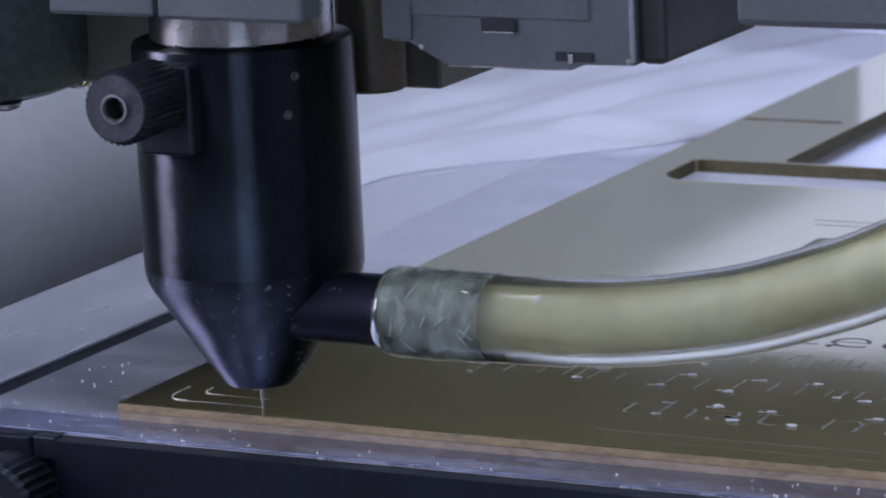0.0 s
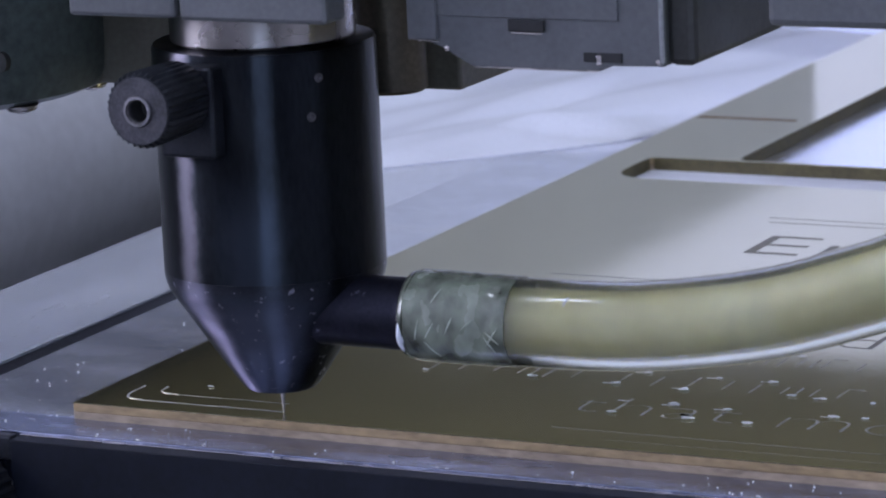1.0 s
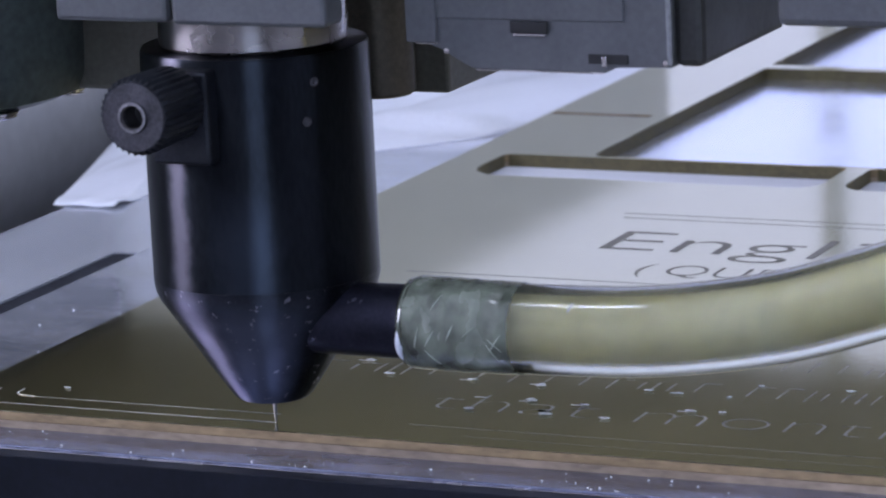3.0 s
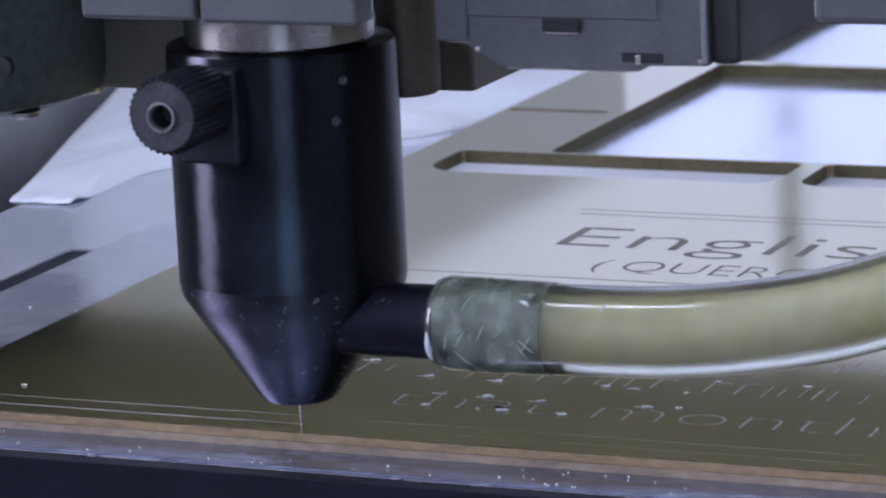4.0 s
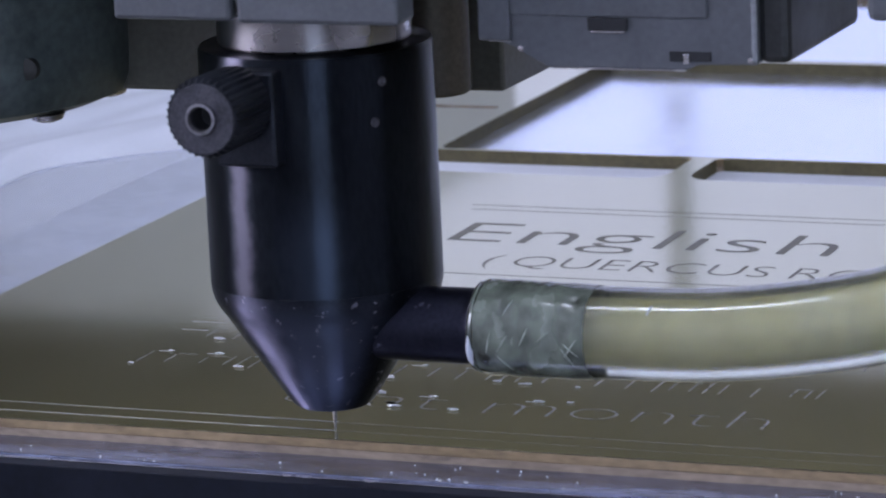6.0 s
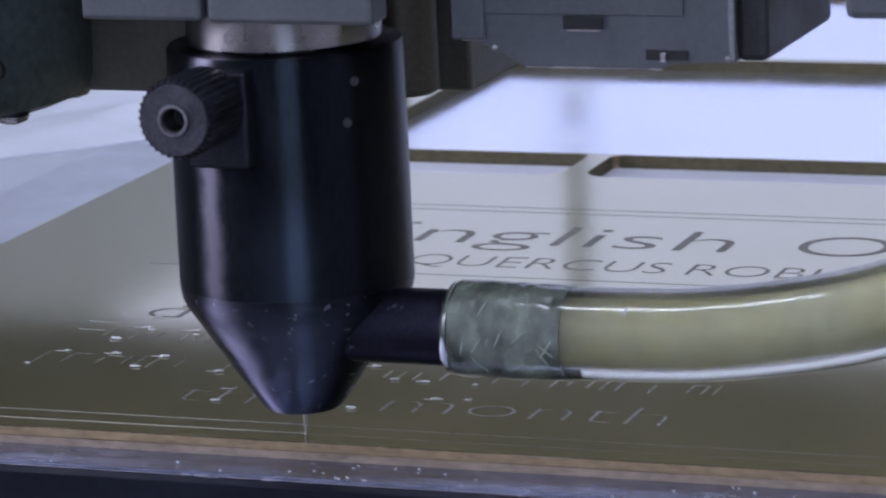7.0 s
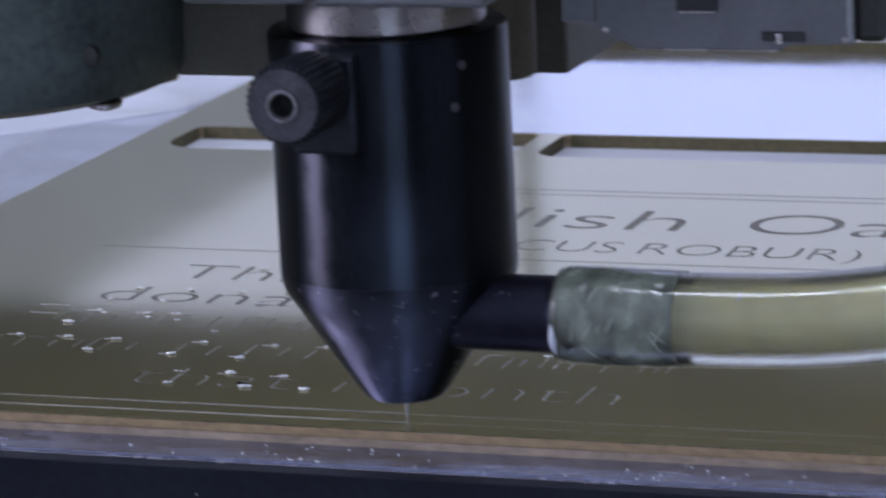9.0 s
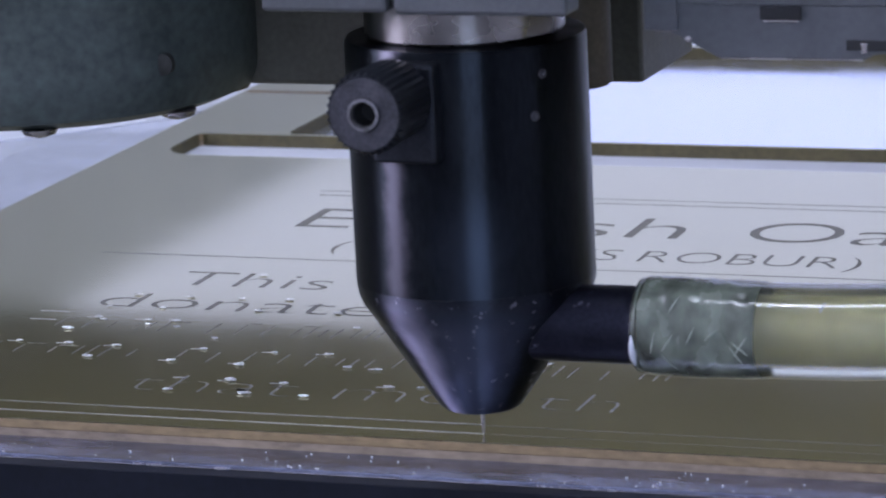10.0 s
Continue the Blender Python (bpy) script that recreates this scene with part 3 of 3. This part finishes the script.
# ---- the engraving head ----
def engraving_head():
    head = tagged(new("engraving_head"), "engraving head with black depth nose, clear suction hose and grey carriage", "engraving head")
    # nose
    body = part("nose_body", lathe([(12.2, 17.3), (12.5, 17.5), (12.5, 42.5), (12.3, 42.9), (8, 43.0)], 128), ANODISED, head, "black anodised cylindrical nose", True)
    rough = lambda a, h: 1 + 0.006 * noise.noise(Vector((math.cos(a) * 6, math.sin(a) * 6, h * 1.3)))
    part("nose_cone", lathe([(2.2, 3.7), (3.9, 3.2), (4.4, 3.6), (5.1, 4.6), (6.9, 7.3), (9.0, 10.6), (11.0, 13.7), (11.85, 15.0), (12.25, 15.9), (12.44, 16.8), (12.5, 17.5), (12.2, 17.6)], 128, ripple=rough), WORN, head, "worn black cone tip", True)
    for a, z in ((-38, 35.8), (-33, 40.0)):
        x, y = 12.45 * math.cos(radians(a)), 12.45 * math.sin(radians(a))
        bm = lathe([(0.5, -0.1), (0.52, 0.08), (0.3, 0.14), (0.15, 0.05)], 20)
        bmesh.ops.rotate(bm, verts=bm.verts, cent=(0, 0, 0), matrix=Matrix.Rotation(radians(90), 3, "Y"))
        bmesh.ops.rotate(bm, verts=bm.verts, cent=(0, 0, 0), matrix=Matrix.Rotation(radians(a), 3, "Z"))
        bmesh.ops.translate(bm, verts=bm.verts, vec=(x, y, z))
        part("grub_screw", bm, KNOB_FACE, body, "worn grey grub screw")
    part("cutter", lathe([(0.08, -0.25), (0.17, 0.6), (0.28, 2.4), (0.28, 6)], 20), WORN_RING, head, "thin steel cutter tip", True)
    part("collar", lathe([(9, 43.1), (10.1, 43.1), (10.35, 43.4), (10.35, 47.6), (10, 48)], 96), COLLAR, head, "bright turned steel collar", True)
    part("spindle", lathe([(9.5, 48.1), (9.5, 80)], 64), BLACK_PART, head, smooth=True)
    # clamp block and thumb screw
    block = part("clamp_block", box(-5.2, 1.6, -14.6, -9.5, 32.0, 42.1, 0.4), BLACK_PART, head, "blackened steel clamp block")
    knurl = lambda a, h: 1 + 0.045 * math.cos(34 * a) if 0.6 < h < 8.2 else 1
    screw = part("thumb_screw", lathe([(3.6, 0.05), (4.05, 0.5), (4.05, 8.0), (3.75, 8.5), (1.45, 8.6)], 136, (-2.5, -14.6, 38.75), "-y", knurl, closed=False), BLACK_PART, head, "black knurled thumb screw", True)
    part("screw_face", lathe([(1.3, 8.45), (3.62, 8.5), (3.6, 8.62), (1.75, 8.64), (1.65, 8.85), (1.35, 8.85), (1.2, 8.3), (1.18, 8.1)], 64, (-2.5, -14.6, 38.75), "-y", closed=False), KNOB_FACE, screw, "worn grey face with a hex socket", True)
    part("socket_ring", lathe([(1.25, 8.5), (1.68, 8.6), (1.62, 8.98), (1.35, 9.0), (1.2, 8.6)], 48, (-2.5, -14.6, 38.75), "-y", closed=False), WORN_RING, screw, "bright worn ring round the socket", True)
    part("socket", lathe([(0.05, 6.0), (1.17, 6.05), (1.19, 8.2)], 32, (-2.5, -14.6, 38.75), "-y", closed=False), PIT_SHADE, screw, "socket coloured dark for its shade")
    # suction stub and hose
    hy = -2.2
    part("hose_stub", lathe([(4.0, 7), (4.05, 17.4), (3.95, 18), (4.15, 18.55), (2.4, 18.6), (2.4, 24)], 48, (0, hy, 13.1), "x"), BLACK_TUBE, head, "black suction stub", True)
    path = curve_points([(18.6, hy, 13.15), (25, hy, 13.1), (32, hy, 13.1), (45.6, hy, 13.6), (59, hy, 15.65), (68.7, hy, 18.4), (77, hy, 21.5), (92, hy - 1, 29), (108, hy - 2, 42), (118, hy - 2, 60), (122, hy, 84)], 8)
    hose = part("suction_hose", sweep(path, 4.85, 2.5, 64), HOSE, head, "yellowed clear suction hose", True)
    part("lining", sweep(path, 2.53, 2.1, 48), LINING, hose, "cloudy dusty bore", True)
    tape_path = curve_points([(19.4, hy, 13.15), (23, hy, 13.12), (27, hy, 13.1), (31.6, hy, 13.1)], 10)
    bm = sweep(tape_path, lambda i: 5.08 - 0.0035 * i * (i > 18), 4.88, 56)
    for v in bm.verts:
        d = Vector((0, v.co.y - hy, v.co.z - 13.1))
        k = 0.09 * noise.noise(Vector((v.co.x * 0.9, v.co.y * 0.8, v.co.z * 0.8))) + 0.05 * noise.noise(v.co * 2.3)
        v.co += d.normalized() * k
        if v.co.x < 19.6:
            v.co.x += 0.25 * noise.noise(v.co * 0.6)
    part("tape_wrap", bm, TAPE, head, "wrinkled grey sealing tape round the hose end", True)
    rnd = random.Random(21)
    for k in range(9):
        x0, a0 = rnd.uniform(20.6, 29.5), radians(rnd.uniform(150, 215))
        dx, da = rnd.uniform(0.5, 1.6), radians(rnd.uniform(12, 30)) * rnd.choice((-1, 1, 1))
        line = [(x0 + dx * i / 6, hy + 5.1 * math.cos(a0 + da * i / 6), 13.1 + 5.1 * math.sin(a0 + da * i / 6)) for i in range(7)]
        part("wrinkle", sweep(line, lambda i: 0.09 * math.sin(math.pi * (i + 0.5) / 7) + 0.01, n=6), TAPE_FOLD, head, "pale fold in the tape", True)
    nick = [(38.3 + 0.12 * i, hy + 4.88 * math.cos(radians(a)), 13.3 + 4.88 * math.sin(radians(a))) for i, a in enumerate((143, 139, 135, 131))]
    part("nick", sweep(nick, 0.09, n=6), FILM, hose, "small pale nick", True)
    part("hose_end", lathe([(4.1, 18.75), (4.9, 18.85), (5.0, 19.2), (4.1, 19.3)], 48, (0, hy, 13.1), "x"), TAPE, head, "rough cut end of the tape", True)
    arc = [(18.85, hy + 4.85 * math.cos(radians(a)), 13.1 + 4.85 * math.sin(radians(a))) for a in range(178, 228, 5)]
    part("hose_lip", sweep(arc, lambda i: 0.4 * math.sin(math.pi * (i + 0.6) / 10.2), n=10), FILM, head, "pale cut lip of the hose", True)
    # carriage over the nose
    plate = part("front_plate", box(-2.6, 15.5, -13.5, -9, 46.9, 70, 0.5), HOUSING, head, "grey front plate")
    part("front_plate", box(-17.3, -3.7, -12.5, -8, 46.9, 70, 0.5), HOUSING, head, "grey front plate")
    part("clamp_rod", lathe([(0.6, 47.5), (0.6, 70)], 24, (-3.1, -11.2, 0)), HOUSING_DARK, head, smooth=True)
    part("rear_bracket", box(-34, -9, 12, 22, 34.6, 70, 0.6), OLIVE, head, "olive-grey rear bracket")
    part("bridge", box(-36, 60, -8, 30, 54, 116, 1), HOUSING_DARK, head)
    part("arm", box(14, 42, 28, 215.6, 90, 112, 1.5), HOUSING_DARK, head)
    part("bronze_post", lathe([(3.6, 33.4), (4.1, 33.8), (4.1, 60)], 40, (4.6, 21.5, 0)), BRONZE, head, "brown bronze post", True)
    part("rear_block", box(3.5, 10.4, 27.5, 47, 32.5, 60, 0.4), OLIVE, head, "dark rear block")
    # grey switch housing
    bm = bmesh.new()
    outline = [(21.5, 60), (21.5, 44.4), (24.6, 43.9), (26.9, 42.2), (28.4, 41.5), (43.2, 41.5), (44.4, 42.4), (50.6, 42.2), (50.6, 60)]
    front, back = ([bm.verts.new((x, y, z)) for x, z in outline] for y in (-5.0, 20))
    bm.faces.new(front)
    bm.faces.new(back[::-1])
    for a in range(len(outline)):
        b = (a + 1) % len(outline)
        bm.faces.new((front[a], back[a], back[b], front[b]))
    bmesh.ops.bevel(bm, geom=bm.edges[:], offset=0.25, segments=2, profile=0.5, affect="EDGES")
    housing = part("switch_housing", bm, HOUSING, head, "grey moulded housing with a slot")
    part("lid", box(21.2, 45.5, -5.25, -4, 46.9, 60, 0.15), HOUSING, housing)
    # dark bar on the face paints the shade inside the slot
    part("slot", box(32.8, 37.0, -5.4, -5.05, 45.5, 46.8, 0.1), PIT_SHADE, housing, "dark raised bar painting the slot's shade")
    part("slot_lip", box(33.1, 36.7, -5.3, -4.95, 45.25, 45.45, 0.06), BRIGHT, housing)
    part("side_cover", box(50.4, 53.7, -4.0, 21, 42.2, 62, 0.8), HOUSING_DARK, housing, "dark side cover")
    # bright strips painted where the housing's lower edges catch the light
    part("highlight_edge", box(28.6, 43.0, -5.12, -4.85, 41.45, 41.58, 0.04), BRIGHT, housing, "thin bright strip in place of the edge's highlight")
    part("highlight_edge", box(21.9, 24.4, -5.12, -4.85, 44.1, 44.22, 0.04), BRIGHT, housing, "thin bright strip in place of the edge's highlight")
    # dark bar on the face paints the shade inside the latch recess
    part("latch_recess", box(41.4, 45.8, -5.2, -4.9, 42.5, 43.5, 0.08), PIT_SHADE, housing, "dark raised bar painting the latch recess's shade")
    part("latch", box(42.9, 43.5, -5.3, -4.6, 42.2, 43.3, 0.1), BRIGHT, housing, "small bright latch")
    part("left_cover", box(20.9, 24.4, -5.6, -4.2, 44.3, 60, 0.2), HOUSING, housing, "raised grey end cover")
    part("corner_trim", box(50.1, 50.7, -5.2, -4.6, 42.6, 60, 0.12), TRIM, housing, "paler corner strip")
    for x, z in ((25.3, 43.4), (49.9, 42.7)):
        part("screw_head", lathe([(0.32, 0), (0.3, 0.15), (0.1, 0.2)], 20, (x, -4.9, z), "-y"), BRIGHT, housing, smooth=True)
    part("right_arm", box(61.5, 120, -3.6, 14, 46.6, 60, 0.8), HOUSING, head, "grey arm beside the housing")
    # round motor
    drum = part("motor", lathe([(14, 33.4), (20.5, 33.6), (23.0, 34.6), (24.0, 36.6), (24.2, 39.4), (24.2, 74), (22, 76)], 96, (-52.3, 9, 0)), DRUM, head, "dark green round motor housing", True)
    for a in range(8):
        t = radians(-112 + 45 * a)
        part("bolt", lathe([(0.9, 32.9), (1.7, 33.2), (2.0, 33.8)], 24, (-52.3 + 20.4 * math.cos(t), 9 + 20.4 * math.sin(t), 0)), BRIGHT, drum, "bright round bolt head", True)
    # dark raised disc painted for the shaded dimple in the motor
    part("dimple_disc", lathe([(1.2, -0.4), (1.2, 0.5), (0.6, 0.7)], 24, (-32.2, -4.2, 39.8), "-y"), HOUSING_DARK, drum, smooth=True)
    return head


head = engraving_head()
HEAD_Y, HEAD_X0, SPEED = 3.1, 17.6, 8.536

SEGMENT = SPEED
grooves = []
for k in range(10):
    for y, w, lag in ((3.1, 0.19, 0.0), (6.5, 0.12, 1.2)):
        grooves.append((k, lag, cut_line(y, HEAD_X0 - SEGMENT - lag, HEAD_X0 - lag, w)))


def motions():
    """The head runs along the sheet's front edge at an even pace, and the fresh grooves grow behind the cutter."""
    walk(head, [(t, Matrix.Translation(((HEAD_X0 + SPEED * t) * MM, HEAD_Y * MM, 0))) for t in range(11)])
    for k, lag, ob in grooves:
        walk(ob, [(t, Matrix.Translation((SPEED * min(t, k + 1) * MM, 0, 0.000002 * k))) for t in range(11)])


motions()
